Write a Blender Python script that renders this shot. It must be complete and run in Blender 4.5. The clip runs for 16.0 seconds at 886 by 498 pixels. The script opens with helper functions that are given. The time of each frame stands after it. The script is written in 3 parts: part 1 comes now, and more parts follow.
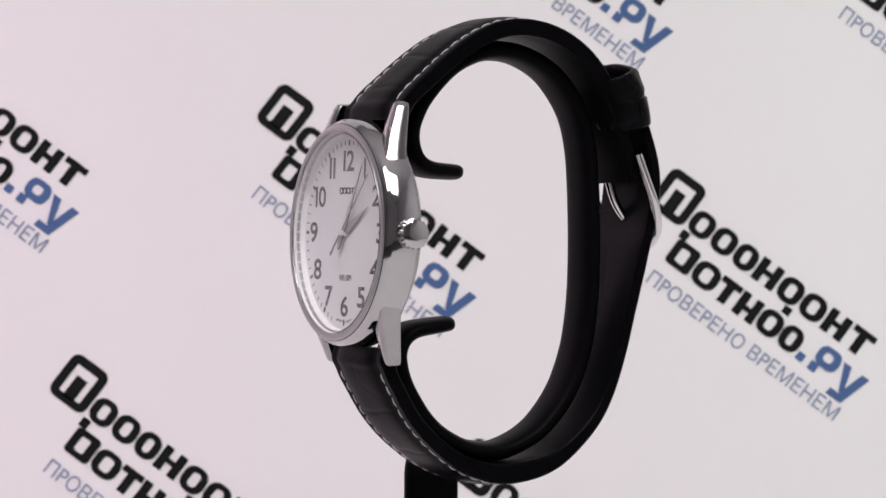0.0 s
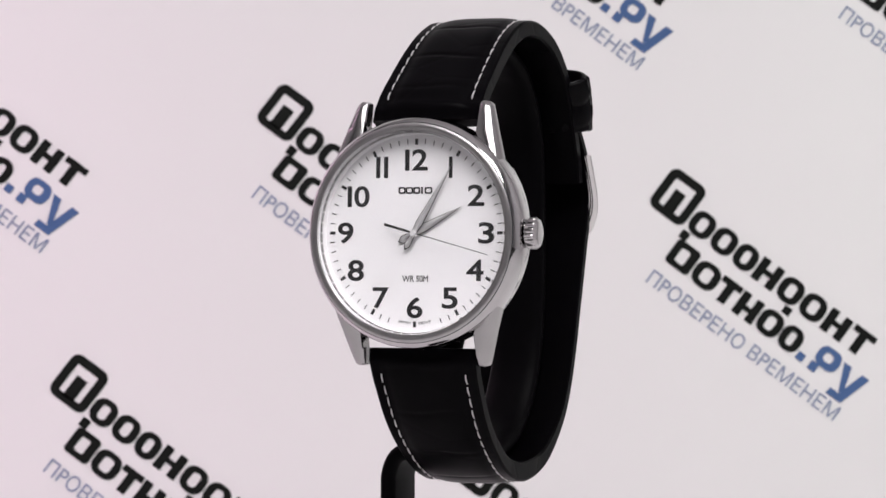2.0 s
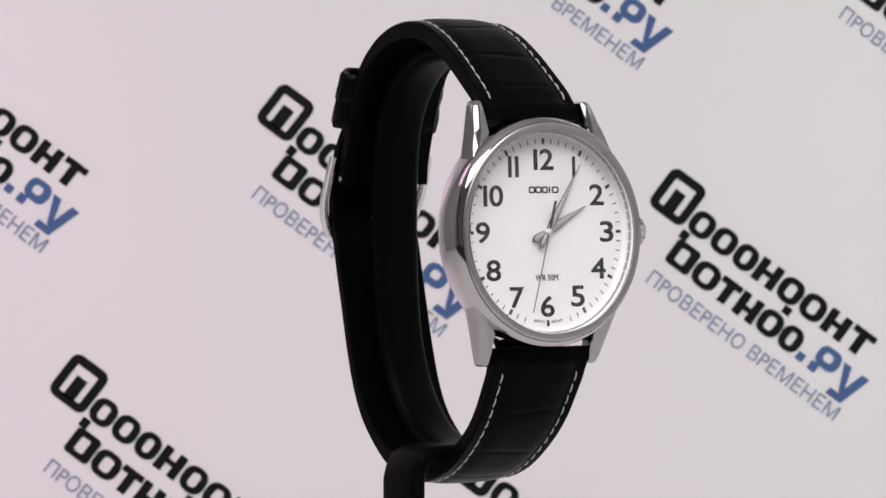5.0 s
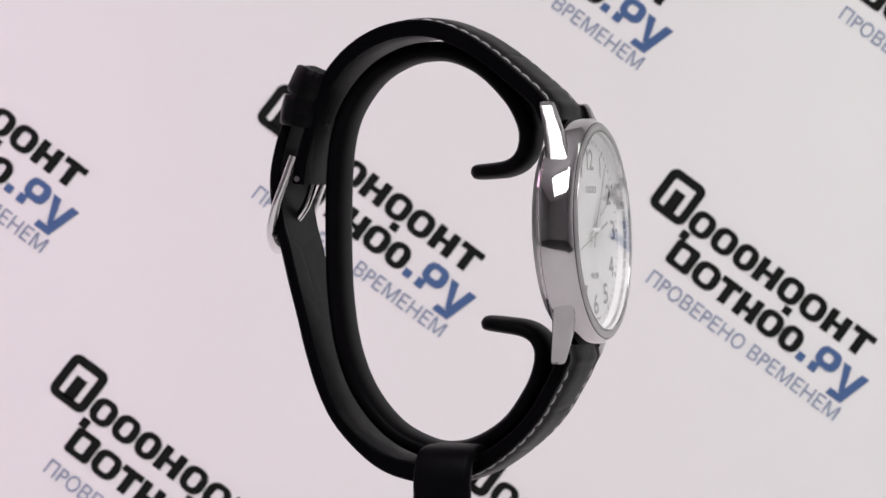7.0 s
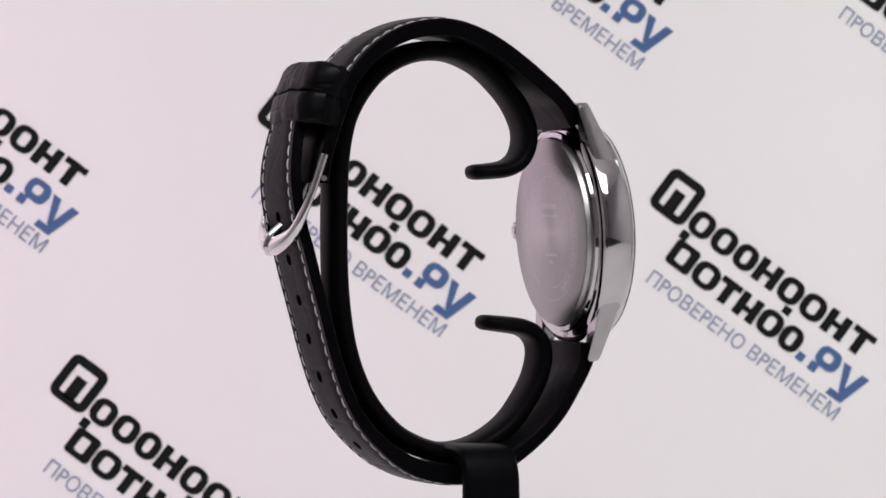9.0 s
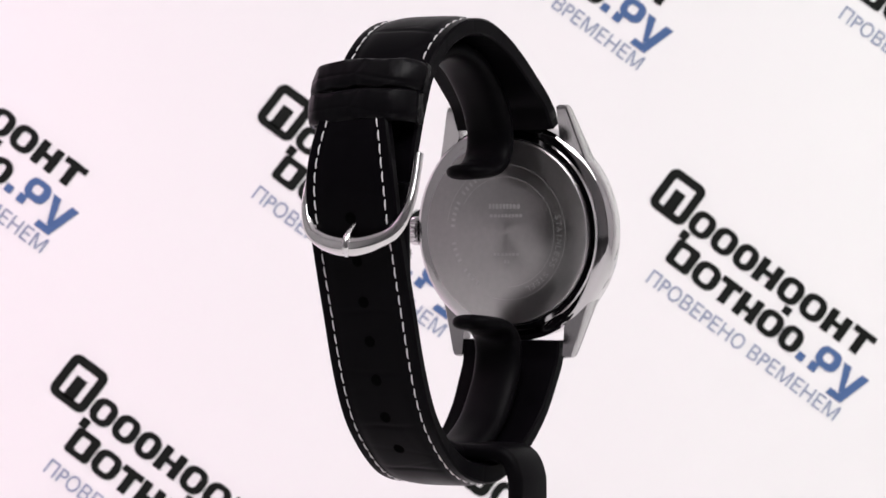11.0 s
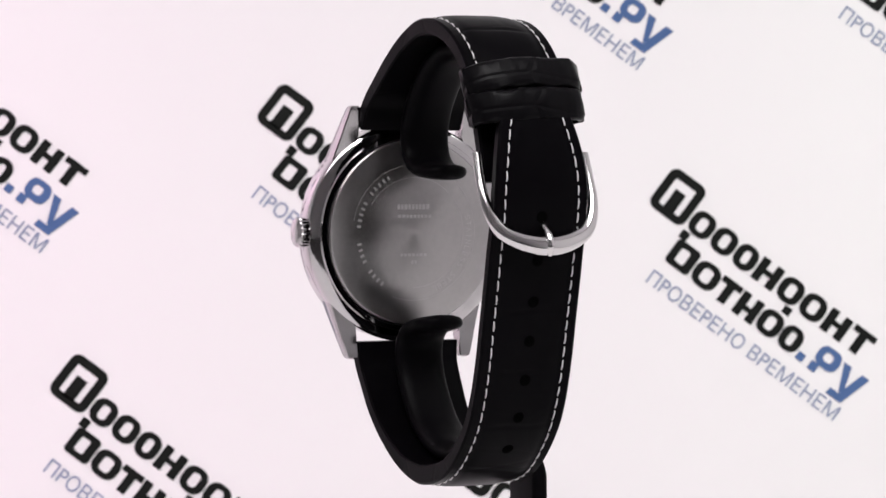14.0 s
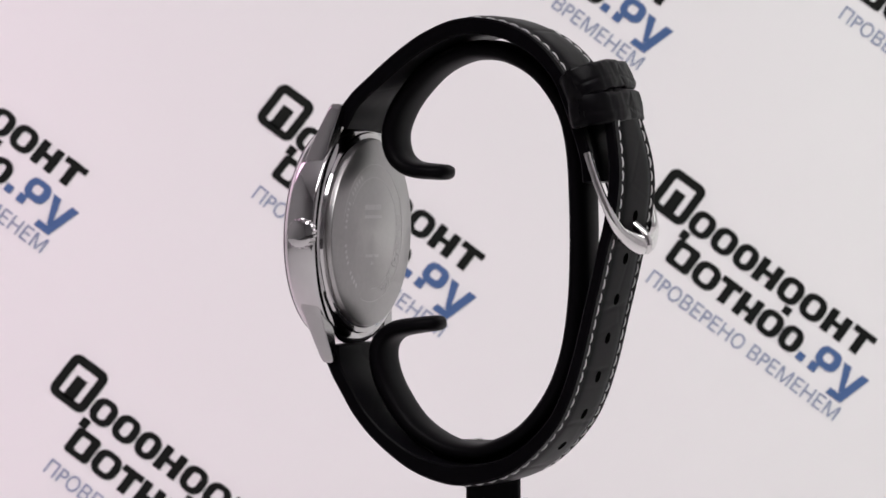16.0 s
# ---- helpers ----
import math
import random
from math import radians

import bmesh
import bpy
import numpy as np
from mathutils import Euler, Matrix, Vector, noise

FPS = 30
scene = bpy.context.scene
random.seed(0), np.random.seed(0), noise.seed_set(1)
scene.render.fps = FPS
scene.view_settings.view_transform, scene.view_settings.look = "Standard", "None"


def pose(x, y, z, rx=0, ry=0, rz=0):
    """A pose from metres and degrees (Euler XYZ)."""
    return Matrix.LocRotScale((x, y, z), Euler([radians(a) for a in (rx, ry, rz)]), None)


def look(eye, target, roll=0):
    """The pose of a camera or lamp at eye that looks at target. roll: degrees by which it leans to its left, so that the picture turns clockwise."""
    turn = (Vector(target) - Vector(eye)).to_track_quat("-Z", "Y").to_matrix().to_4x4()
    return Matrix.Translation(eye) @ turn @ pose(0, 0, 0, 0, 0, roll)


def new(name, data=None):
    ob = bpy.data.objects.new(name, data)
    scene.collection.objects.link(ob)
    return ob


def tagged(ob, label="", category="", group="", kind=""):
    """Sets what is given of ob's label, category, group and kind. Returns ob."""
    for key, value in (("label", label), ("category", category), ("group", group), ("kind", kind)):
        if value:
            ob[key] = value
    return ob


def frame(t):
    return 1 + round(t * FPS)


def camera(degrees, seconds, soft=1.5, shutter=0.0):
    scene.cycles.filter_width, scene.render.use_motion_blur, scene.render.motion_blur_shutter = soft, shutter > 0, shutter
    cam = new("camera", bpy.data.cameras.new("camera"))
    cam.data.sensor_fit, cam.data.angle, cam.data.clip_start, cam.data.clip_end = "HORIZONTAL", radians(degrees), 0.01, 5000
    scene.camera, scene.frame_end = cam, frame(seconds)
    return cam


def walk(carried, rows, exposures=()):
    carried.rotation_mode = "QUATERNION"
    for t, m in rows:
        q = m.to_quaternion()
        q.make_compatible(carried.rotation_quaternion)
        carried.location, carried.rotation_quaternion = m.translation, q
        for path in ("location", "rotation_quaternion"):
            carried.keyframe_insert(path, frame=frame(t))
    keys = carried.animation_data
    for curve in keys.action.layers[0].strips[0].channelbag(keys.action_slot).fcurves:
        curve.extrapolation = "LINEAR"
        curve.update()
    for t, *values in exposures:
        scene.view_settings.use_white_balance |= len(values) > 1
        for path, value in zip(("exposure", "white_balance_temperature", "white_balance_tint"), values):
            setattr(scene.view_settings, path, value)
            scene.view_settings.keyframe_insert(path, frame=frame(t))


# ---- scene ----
cam = camera(12.965, 16.0, soft=1.6)
cam.data.dof.use_dof, cam.data.dof.focus_distance, cam.data.dof.aperture_fstop = True, 0.661, 115
EYE = (0.0, -0.6823, 0.1556)
AIM = (-0.00344, -0.00006, 0.14721)
walk(cam, [(0.0, look(EYE, AIM, -0.71)), (16.0, look(EYE, AIM, -0.71))],
     exposures=[(0, 0.72), (0.5, 0.71), (1, 0.74), (1.5, 0.78), (2, 0.76), (2.5, 0.56), (3.2, 0.34), (4, 0.44), (6.5, 0.75), (7, 0.71), (8, 0.53), (8.5, 0.62), (9, 0.76), (11.5, 1.13), (12, 0.92), (12.5, 0.77), (13, 0.78), (14, 1.07), (14.5, 1.08), (15.5, 0.91), (16, 0.76)])

# ---- world and lamps: a white photo booth lit by a ceiling panel, plus two added tint lamps ----
world = bpy.data.worlds.new("world")
scene.world = world
world.use_nodes = True
world.node_tree.nodes["Background"].inputs[0].default_value = (0.9, 0.9, 0.92, 1)
world.node_tree.nodes["Background"].inputs[1].default_value = 0.02


def area_lamp(name, eye, target, sx, sy, watts, colour, spread=180):
    d = bpy.data.lights.new(name, "AREA")
    d.shape, d.size, d.size_y, d.energy, d.color = "RECTANGLE", sx, sy, watts, colour
    d.spread = radians(spread)
    ob = new(name, d)
    ob.matrix_world = look(eye, target)
    return ob


area_lamp("top_panel_lamp", (0.06, -0.48, 0.775), (0.0, 0.02, 0.15), 0.80, 0.32, 3.0, (1.0, 0.972, 0.985))
# unseen lamps added to tint the backdrop pink at left, greenish at right
area_lamp("backdrop_lamp", (-0.42, 0.16, 0.46), (-0.20, 0.34, 0.08), 0.30, 0.14, 0.20, (1.0, 0.60, 0.85), 86)
area_lamp("backdrop_lamp", (0.42, 0.16, 0.46), (0.20, 0.34, 0.08), 0.30, 0.14, 0.125, (0.90, 1.0, 0.90), 86)

MM = 0.001
DIAL_Z = 0.150          # height of the dial's centre
AXIS_OFF = 1.4          # mm from the turning axis to the watch's middle plane


# ---- materials ----
def mat(name, base, rough=0.5, metal=0.0, noise_scale=0.0, vary=0.0, bump=0.0, bump_scale=400.0, stretch=(1, 1, 1),
        rough_vary=0.0, coat=0.0, spec=0.5):
    m = bpy.data.materials.new(name)
    m.use_nodes = True
    nt = m.node_tree
    b = nt.nodes["Principled BSDF"]
    b.inputs["Base Color"].default_value = (*base, 1)
    b.inputs["Roughness"].default_value = rough
    b.inputs["Metallic"].default_value = metal
    b.inputs["Coat Weight"].default_value = coat
    b.inputs["Specular IOR Level"].default_value = spec
    tc = nt.nodes.new("ShaderNodeTexCoord")
    mp = nt.nodes.new("ShaderNodeMapping")
    mp.inputs["Scale"].default_value = stretch
    nt.links.new(tc.outputs["Object"], mp.inputs["Vector"])
    if vary or rough_vary:
        n = nt.nodes.new("ShaderNodeTexNoise")
        n.inputs["Scale"].default_value = noise_scale
        n.inputs["Detail"].default_value = 5
        nt.links.new(mp.outputs[0], n.inputs["Vector"])
        if vary:
            r = nt.nodes.new("ShaderNodeMix")
            r.data_type = "RGBA"
            r.inputs["A"].default_value = (*[c * (1 - vary) for c in base], 1)
            r.inputs["B"].default_value = (*[min(1, c * (1 + vary)) for c in base], 1)
            nt.links.new(n.outputs["Fac"], r.inputs["Factor"])
            nt.links.new(r.outputs["Result"], b.inputs["Base Color"])
        if rough_vary:
            mr = nt.nodes.new("ShaderNodeMapRange")
            mr.inputs["To Min"].default_value = rough - rough_vary
            mr.inputs["To Max"].default_value = rough + rough_vary
            nt.links.new(n.outputs["Fac"], mr.inputs["Value"])
            nt.links.new(mr.outputs[0], b.inputs["Roughness"])
    if bump:
        n2 = nt.nodes.new("ShaderNodeTexNoise")
        n2.inputs["Scale"].default_value = bump_scale
        n2.inputs["Detail"].default_value = 4
        nt.links.new(mp.outputs[0], n2.inputs["Vector"])
        bp = nt.nodes.new("ShaderNodeBump")
        bp.inputs["Strength"].default_value = bump
        bp.inputs["Distance"].default_value = 0.0002
        nt.links.new(n2.outputs["Fac"], bp.inputs["Height"])
        nt.links.new(bp.outputs[0], b.inputs["Normal"])
    return m


def leather_mat(name, scale, strength, spec):
    m = mat(name, (0.0024, 0.002, 0.0028), 0.36, noise_scale=300, vary=0.25, rough_vary=0.06, spec=spec)
    nt = m.node_tree
    b = nt.nodes["Principled BSDF"]
    tc = nt.nodes.new("ShaderNodeTexCoord")
    mp = nt.nodes.new("ShaderNodeMapping")
    mp.inputs["Scale"].default_value = (0.55, 1, 1)
    nt.links.new(tc.outputs["Object"], mp.inputs["Vector"])
    v = nt.nodes.new("ShaderNodeTexVoronoi")
    v.feature = "DISTANCE_TO_EDGE"
    v.inputs["Scale"].default_value = scale
    v.inputs["Randomness"].default_value = 0.7
    nt.links.new(mp.outputs[0], v.inputs["Vector"])
    rmp = nt.nodes.new("ShaderNodeMapRange")
    rmp.inputs["From Max"].default_value = 0.06
    nt.links.new(v.outputs["Distance"], rmp.inputs["Value"])
    n = nt.nodes.new("ShaderNodeTexNoise")
    n.inputs["Scale"].default_value = 2500
    nt.links.new(tc.outputs["Object"], n.inputs["Vector"])
    add = nt.nodes.new("ShaderNodeMath")
    add.operation = "MULTIPLY_ADD"
    add.inputs[1].default_value = 0.025
    nt.links.new(n.outputs["Fac"], add.inputs[0])
    nt.links.new(rmp.outputs[0], add.inputs[2])
    bp = nt.nodes.new("ShaderNodeBump")
    bp.inputs["Strength"].default_value = strength
    bp.inputs["Distance"].default_value = 0.0003
    nt.links.new(add.outputs[0], bp.inputs["Height"])
    nt.links.new(bp.outputs[0], b.inputs["Normal"])
    return m


def glass_mat():
    m = bpy.data.materials.new("watch_glass")
    m.use_nodes = True
    b = m.node_tree.nodes["Principled BSDF"]
    b.inputs["Base Color"].default_value = (1, 1, 1, 1)
    b.inputs["Roughness"].default_value = 0.01
    b.inputs["IOR"].default_value = 1.45
    b.inputs["Transmission Weight"].default_value = 1.0
    return m


LEATHER = leather_mat("black_leather", 110, 0.07, 0.04)
LOOPLEATHER = leather_mat("glossy_loop_leather", 120, 0.3, 0.10)
PLASTIC = mat("black_plastic", (0.0032, 0.0028, 0.0036), 0.42, noise_scale=150, vary=0.2, rough_vary=0.06, bump=0.05, bump_scale=900, spec=0.04)
POLISHED = mat("polished_steel", (0.62, 0.60, 0.61), 0.09, 1.0, noise_scale=250, vary=0.05, rough_vary=0.04)
LUGSTEEL = mat("lug_steel", (0.48, 0.465, 0.47), 0.13, 1.0, noise_scale=300, vary=0.08, rough_vary=0.04, bump=0.02, bump_scale=900)
BRUSHED = mat("brushed_steel", (0.60, 0.58, 0.59), 0.07, 1.0, noise_scale=400, vary=0.08, rough_vary=0.03, bump=0.01, bump_scale=1500,
              stretch=(0.05, 1, 1))
def brushed_round(m, amount):
    """Circular brushing about the watch's depth axis."""
    nt = m.node_tree
    tan = nt.nodes.new("ShaderNodeTangent")
    tan.direction_type, tan.axis = "RADIAL", "Y"
    b = nt.nodes["Principled BSDF"]
    b.inputs["Anisotropic"].default_value = amount
    nt.links.new(tan.outputs[0], b.inputs["Tangent"])
    return m


BACKSTEEL = mat("satin_steel_caseback", (0.46, 0.445, 0.445), 0.31, 1.0, noise_scale=900, vary=0.10, rough_vary=0.05)
BACKSTEEL = brushed_round(BACKSTEEL, 0.75)
BEZEL = mat("satin_bezel_steel", (0.52, 0.505, 0.51), 0.36, 1.0, noise_scale=350, vary=0.14, rough_vary=0.08, bump=0.1, bump_scale=1200)
CHROME = mat("chrome_buckle_metal", (0.80, 0.78, 0.78), 0.12, 1.0, noise_scale=250, vary=0.05, rough_vary=0.04)
DIALWHITE = mat("white_dial_lacquer", (0.90, 0.885, 0.90), 0.40, noise_scale=800, vary=0.015)
PRINT = mat("black_dial_print", (0.012, 0.012, 0.014), 0.5)
# paler than the case back: light caught by the engraving put into colour
MARK = mat("grey_engraving", (0.60, 0.585, 0.59), 0.42, 1.0)
# pale and barely metallic: the facets' bright reflection is put into the colour
HANDSTEEL = mat("hand_steel", (0.76, 0.75, 0.76), 0.4, 0.2)
HANDEDGE = mat("dark_hand_edge", (0.10, 0.10, 0.10), 0.3, 1.0)
THREAD = mat("white_thread", (0.72, 0.70, 0.71), 0.8, noise_scale=3000, vary=0.15)
HOLE = mat("black_hole_edge", (0.002, 0.002, 0.002), 0.9, spec=0.0)
GLASS = glass_mat()
SHEET = mat("white_printed_sheet", (0.80, 0.79, 0.79), 0.55, noise_scale=14, vary=0.012, bump=0.02, bump_scale=60)
BOOTH = mat("white_booth_board", (0.70, 0.69, 0.70), 0.7, noise_scale=8, vary=0.03)
SIDE = mat("grey_side_board", (0.36, 0.355, 0.36), 0.7, noise_scale=8, vary=0.04)
ROOM = mat("grey_room_wall", (0.40, 0.393, 0.40), 0.8, noise_scale=6, vary=0.06)
DARKBOARD = mat("dark_table_top", (0.035, 0.033, 0.034), 0.6, noise_scale=9, vary=0.15)
INK_BLACK = mat("black_ink", (0.006, 0.007, 0.006), 0.6, spec=0.1)
INK_BLUE = mat("blue_ink", (0.075, 0.135, 0.29), 0.6, spec=0.1)
INK_PALE = mat("pale_blue_ink", (0.26, 0.30, 0.42), 0.6, spec=0.1)


# ---- mesh helpers ----
def link(name, bm, material, parent=None, label="", smooth=True, angle=0.6):
    me = bpy.data.meshes.new(name)
    bmesh.ops.recalc_face_normals(bm, faces=bm.faces)
    for f in bm.faces:
        f.smooth = smooth
    if smooth:
        for e in bm.edges:
            if len(e.link_faces) == 2 and e.calc_face_angle(0) > angle:
                e.smooth = False
    bm.to_mesh(me)
    bm.free()
    me.materials.append(material)
    ob = new(name, me)
    if parent is not None:
        ob.parent = parent
    if label:
        ob["label"] = label
    return ob


def part(name, bm, material, parent, label="", smooth=True):
    return link(name, bm, material, parent, label, smooth)


def grid_faces(bm, rings, closed_ring=True, caps=True):
    """Joins rings of equally many points into a skin."""
    vs = [[bm.verts.new(Vector(p) * MM) for p in ring] for ring in rings]
    n = len(vs[0])
    for a, b in zip(vs, vs[1:]):
        for i in range(n if closed_ring else n - 1):
            j = (i + 1) % n
            bm.faces.new((a[i], a[j], b[j], b[i]))
    if caps:
        bm.faces.new(vs[0])
        bm.faces.new(vs[-1])
    return vs


def lathe(profile, steps=96):
    """Turns (radius, depth) pairs in mm about the depth axis Y."""
    bm = bmesh.new()
    rings = []
    for r, y in profile:
        rings.append([(r * math.sin(2 * math.pi * k / steps), y, r * math.cos(2 * math.pi * k / steps)) for k in range(steps)])
    vs = grid_faces(bm, rings, True, False)
    for ring, (r, y) in ((vs[0], profile[0]), (vs[-1], profile[-1])):
        if r > 0.01:
            bm.faces.new(ring)
    bmesh.ops.remove_doubles(bm, verts=bm.verts, dist=1e-7)
    return bm


def ring_lathe(profile, steps=96):
    """The same for a closed outline, which gives a ring."""
    bm = bmesh.new()
    rings = [[(r * math.sin(2 * math.pi * k / steps), y, r * math.cos(2 * math.pi * k / steps)) for k in range(steps)]
             for r, y in profile + profile[:1]]
    grid_faces(bm, rings, True, False)
    bmesh.ops.remove_doubles(bm, verts=bm.verts, dist=1e-7)
    return bm


def smooth_path(points, step):
    """A Catmull-Rom curve through the points, cut at even steps."""
    pts = [Vector(p) for p in points]
    pts = [2 * pts[0] - pts[1]] + pts + [2 * pts[-1] - pts[-2]]
    dense = []
    for i in range(1, len(pts) - 2):
        p0, p1, p2, p3 = pts[i - 1:i + 3]
        for k in range(24):
            t = k / 24
            dense.append(0.5 * ((2 * p1) + (p2 - p0) * t + (2 * p0 - 5 * p1 + 4 * p2 - p3) * t * t
                                + (3 * p1 - p0 - 3 * p2 + p3) * t ** 3))
    dense.append(pts[-2])
    length = [0.0]
    for a, b in zip(dense, dense[1:]):
        length.append(length[-1] + (b - a).length)
    total = length[-1]
    count = max(2, round(total / step))
    out, j = [], 0
    for k in range(count + 1):
        s = total * k / count
        while j < len(length) - 2 and length[j + 1] < s:
            j += 1
        f = (s - length[j]) / max(1e-9, length[j + 1] - length[j])
        out.append(dense[j].lerp(dense[j + 1], f))
    return out, total


def frames_yz(path, side):
    """Normals in the YZ plane of a planar path (side: +1 or -1 picks the outer side)."""
    res = []
    for i, p in enumerate(path):
        t = (path[min(i + 1, len(path) - 1)] - path[max(i - 1, 0)]).normalized()
        res.append((p, t, Vector((t.y, -t.x)) * side))
    return res


def band(path, side, section):
    """A band along a path in the YZ plane: section(s) gives a closed outline of (x, outward) in mm; s from 0 to 1."""
    bm = bmesh.new()
    rings = []
    fr = frames_yz(path, side)
    for i, (p, t, n) in enumerate(fr):
        rings.append([(x, p.x + n.x * o, p.y + n.y * o) for x, o in section(i / (len(fr) - 1))])
    grid_faces(bm, rings)
    return bm


def rounded_section(w, h, r, n=5, base=0.0):
    """A rounded oblong outline, w wide and h thick, from base outward."""
    out = []
    for cx, cy, a0 in ((w / 2 - r, h - r, 0), (-w / 2 + r, h - r, 90), (-w / 2 + r, r, 180), (w / 2 - r, r, 270)):
        for k in range(n + 1):
            a = radians(a0 + 90 * k / n)
            out.append((cx + r * math.cos(a), base + cy + r * math.sin(a)))
    return out


def tube(points, radii, sides=14, step=0.5, flat=1.0):
    """A round or flattened rod along a curve in space; radii: a function of s."""
    path, _ = smooth_path(points, step)
    bm = bmesh.new()
    rings = []
    ref = Vector((0, 1, 0.2)).normalized()
    for i, p in enumerate(path):
        t = (path[min(i + 1, len(path) - 1)] - path[max(i - 1, 0)]).normalized()
        u = (ref - t * ref.dot(t)).normalized()
        v = t.cross(u)
        r = radii(i / (len(path) - 1))
        rings.append([p + (u * math.cos(2 * math.pi * k / sides) * flat + v * math.sin(2 * math.pi * k / sides)) * r for k in range(sides)])
    grid_faces(bm, rings)
    return bm


def box(bm, x0, x1, y0, y1, z0, z1, m=None):
    """An upright block in mm."""
    vs = [bm.verts.new((m or Matrix()) @ (Vector((x, y, z)) * MM)) for x in (x0, x1) for y in (y0, y1) for z in (z0, z1)]
    for f in ((0, 1, 3, 2), (4, 6, 7, 5), (0, 4, 5, 1), (2, 3, 7, 6), (0, 2, 6, 4), (1, 5, 7, 3)):
        bm.faces.new([vs[i] for i in f])
    return vs


def slab(bm, outline, y0, y1, m=None):
    """A plate in the XZ plane from an outline in mm, between two depths."""
    m = m or Matrix()
    a = [bm.verts.new(m @ (Vector((x, y0, z)) * MM)) for x, z in outline]
    b = [bm.verts.new(m @ (Vector((x, y1, z)) * MM)) for x, z in outline]
    bm.faces.new(a)
    bm.faces.new(b)
    for i in range(len(a)):
        j = (i + 1) % len(a)
        bm.faces.new((a[i], a[j], b[j], b[i]))


def frame_slab(bm, outer, inner, y0, y1, m=None):
    """A plate with a hole; outer and inner have equally many points."""
    m = m or Matrix()
    n = len(outer)
    rows = [[bm.verts.new(m @ (Vector((x, y, z)) * MM)) for x, z in line]
            for line, y in ((outer, y0), (inner, y0), (inner, y1), (outer, y1))]
    for a, b in zip(rows, rows[1:] + rows[:1]):
        for i in range(n):
            j = (i + 1) % n
            bm.faces.new((a[i], a[j], b[j], b[i]))


def oblong(cx, cz, w, h, r, n=5):
    return [(cx + x, cz + z - h / 2) for x, z in rounded_section(w, h, r, n)]


def lettering(name, body, width, height, parent, material, m, bold=0.0, depth=0.03, label=""):
    """Built-in font, fitted to a width and a cap height in mm, standing in the XZ plane and facing -Y at the pose m."""
    cu = bpy.data.curves.new(name, "FONT")
    cu.body, cu.size, cu.bevel_depth, cu.bevel_resolution, cu.resolution_u = body, 1.0, bold, 0, 6
    tmp = bpy.data.objects.new(name, cu)
    scene.collection.objects.link(tmp)
    me = bpy.data.meshes.new_from_object(tmp.evaluated_get(bpy.context.evaluated_depsgraph_get()))
    bpy.data.objects.remove(tmp)
    co = [v.co for v in me.vertices]
    x0, x1 = min(c.x for c in co), max(c.x for c in co)
    y0, y1 = min(c.y for c in co), max(c.y for c in co)
    bm = bmesh.new()
    bm.from_mesh(me)
    bpy.data.meshes.remove(me)
    for v in bm.verts:
        d = -depth * MM * (0.5 + 0.5 * v.co.z / bold) if bold else 0.0
        v.co = Vector((((v.co.x - x0) / (x1 - x0) - 0.5) * width * MM, d, ((v.co.y - y0) / (y1 - y0) - 0.5) * height * MM))
    if not bold:
        ex = bmesh.ops.extrude_face_region(bm, geom=bm.faces[:])
        for v in ex["geom"]:
            if isinstance(v, bmesh.types.BMVert):
                v.co.y -= depth * MM
    ob = link(name, bm, material, parent, label, smooth=False)
    ob.matrix_basis = m
    return ob


# ---- the booth: unseen boards added round the sheet for bounce and reflections ----
def sheet_plate(name, x0, x1, y0, y1, z0, z1, material, label, category):
    bm = bmesh.new()
    box(bm, x0 * 1000, x1 * 1000, y0 * 1000, y1 * 1000, z0 * 1000, z1 * 1000)
    ob = link(name, bm, material, smooth=False)
    return tagged(ob, label, category, kind="structure")


sheet_plate("floor", -0.75, 0.75, -0.46, 0.60, -0.02, 0.0, SHEET, "plain white board under the watch stand", "floor")
# unseen dark board, added so the case sides reflect a dark band
sheet_plate("floor_front", -0.75, 0.75, -1.10, -0.46, -0.02, -0.004, DARKBOARD, "unseen dark board added for the dark band in the steel's reflections", "table top")
sheet_plate("wall_left", -0.77, -0.75, -1.10, 0.60, 0.0, 0.9, SIDE, "plain grey side board of the photo booth", "wall")
# white where the left board is grey, to brighten what the steel reflects
sheet_plate("wall_right", 0.75, 0.77, -1.10, 0.60, 0.0, 0.9, BOOTH, "plain white unseen side board added to brighten the steel's reflections", "wall")
sheet_plate("wall_front", -0.75, 0.75, -1.12, -1.10, 0.0, 0.9, ROOM, "plain grey wall facing the backdrop", "wall")
sheet_plate("wall_back", -0.75, 0.75, 0.60, 0.62, 0.0, 0.9, BOOTH, "plain white board behind the printed sheet", "wall")
sheet_plate("ceiling", -0.75, 0.75, -1.10, 0.60, 0.9, 0.92, BOOTH, "plain white top board of the photo booth", "ceiling")

# the printed sheet leans back and is turned a little; its own x and z run along it from a point 0.15 m up
SHEET_POSE = Matrix.Translation((0, 0.34, 0.15)) @ Matrix.Rotation(radians(6.17), 4, "Z") @ Matrix.Rotation(radians(-10.87), 4, "X")
backdrop = sheet_plate("backdrop", -0.74, 0.74, 0.0, 0.006, -0.153, 0.62, SHEET, "white sheet printed with slanted black and blue logos", "backdrop")
backdrop.matrix_basis = SHEET_POSE

U = 0.1482              # mm of the sheet to one unit of the logo's own grid
LOGO_TURN = -38.15      # slope of the print


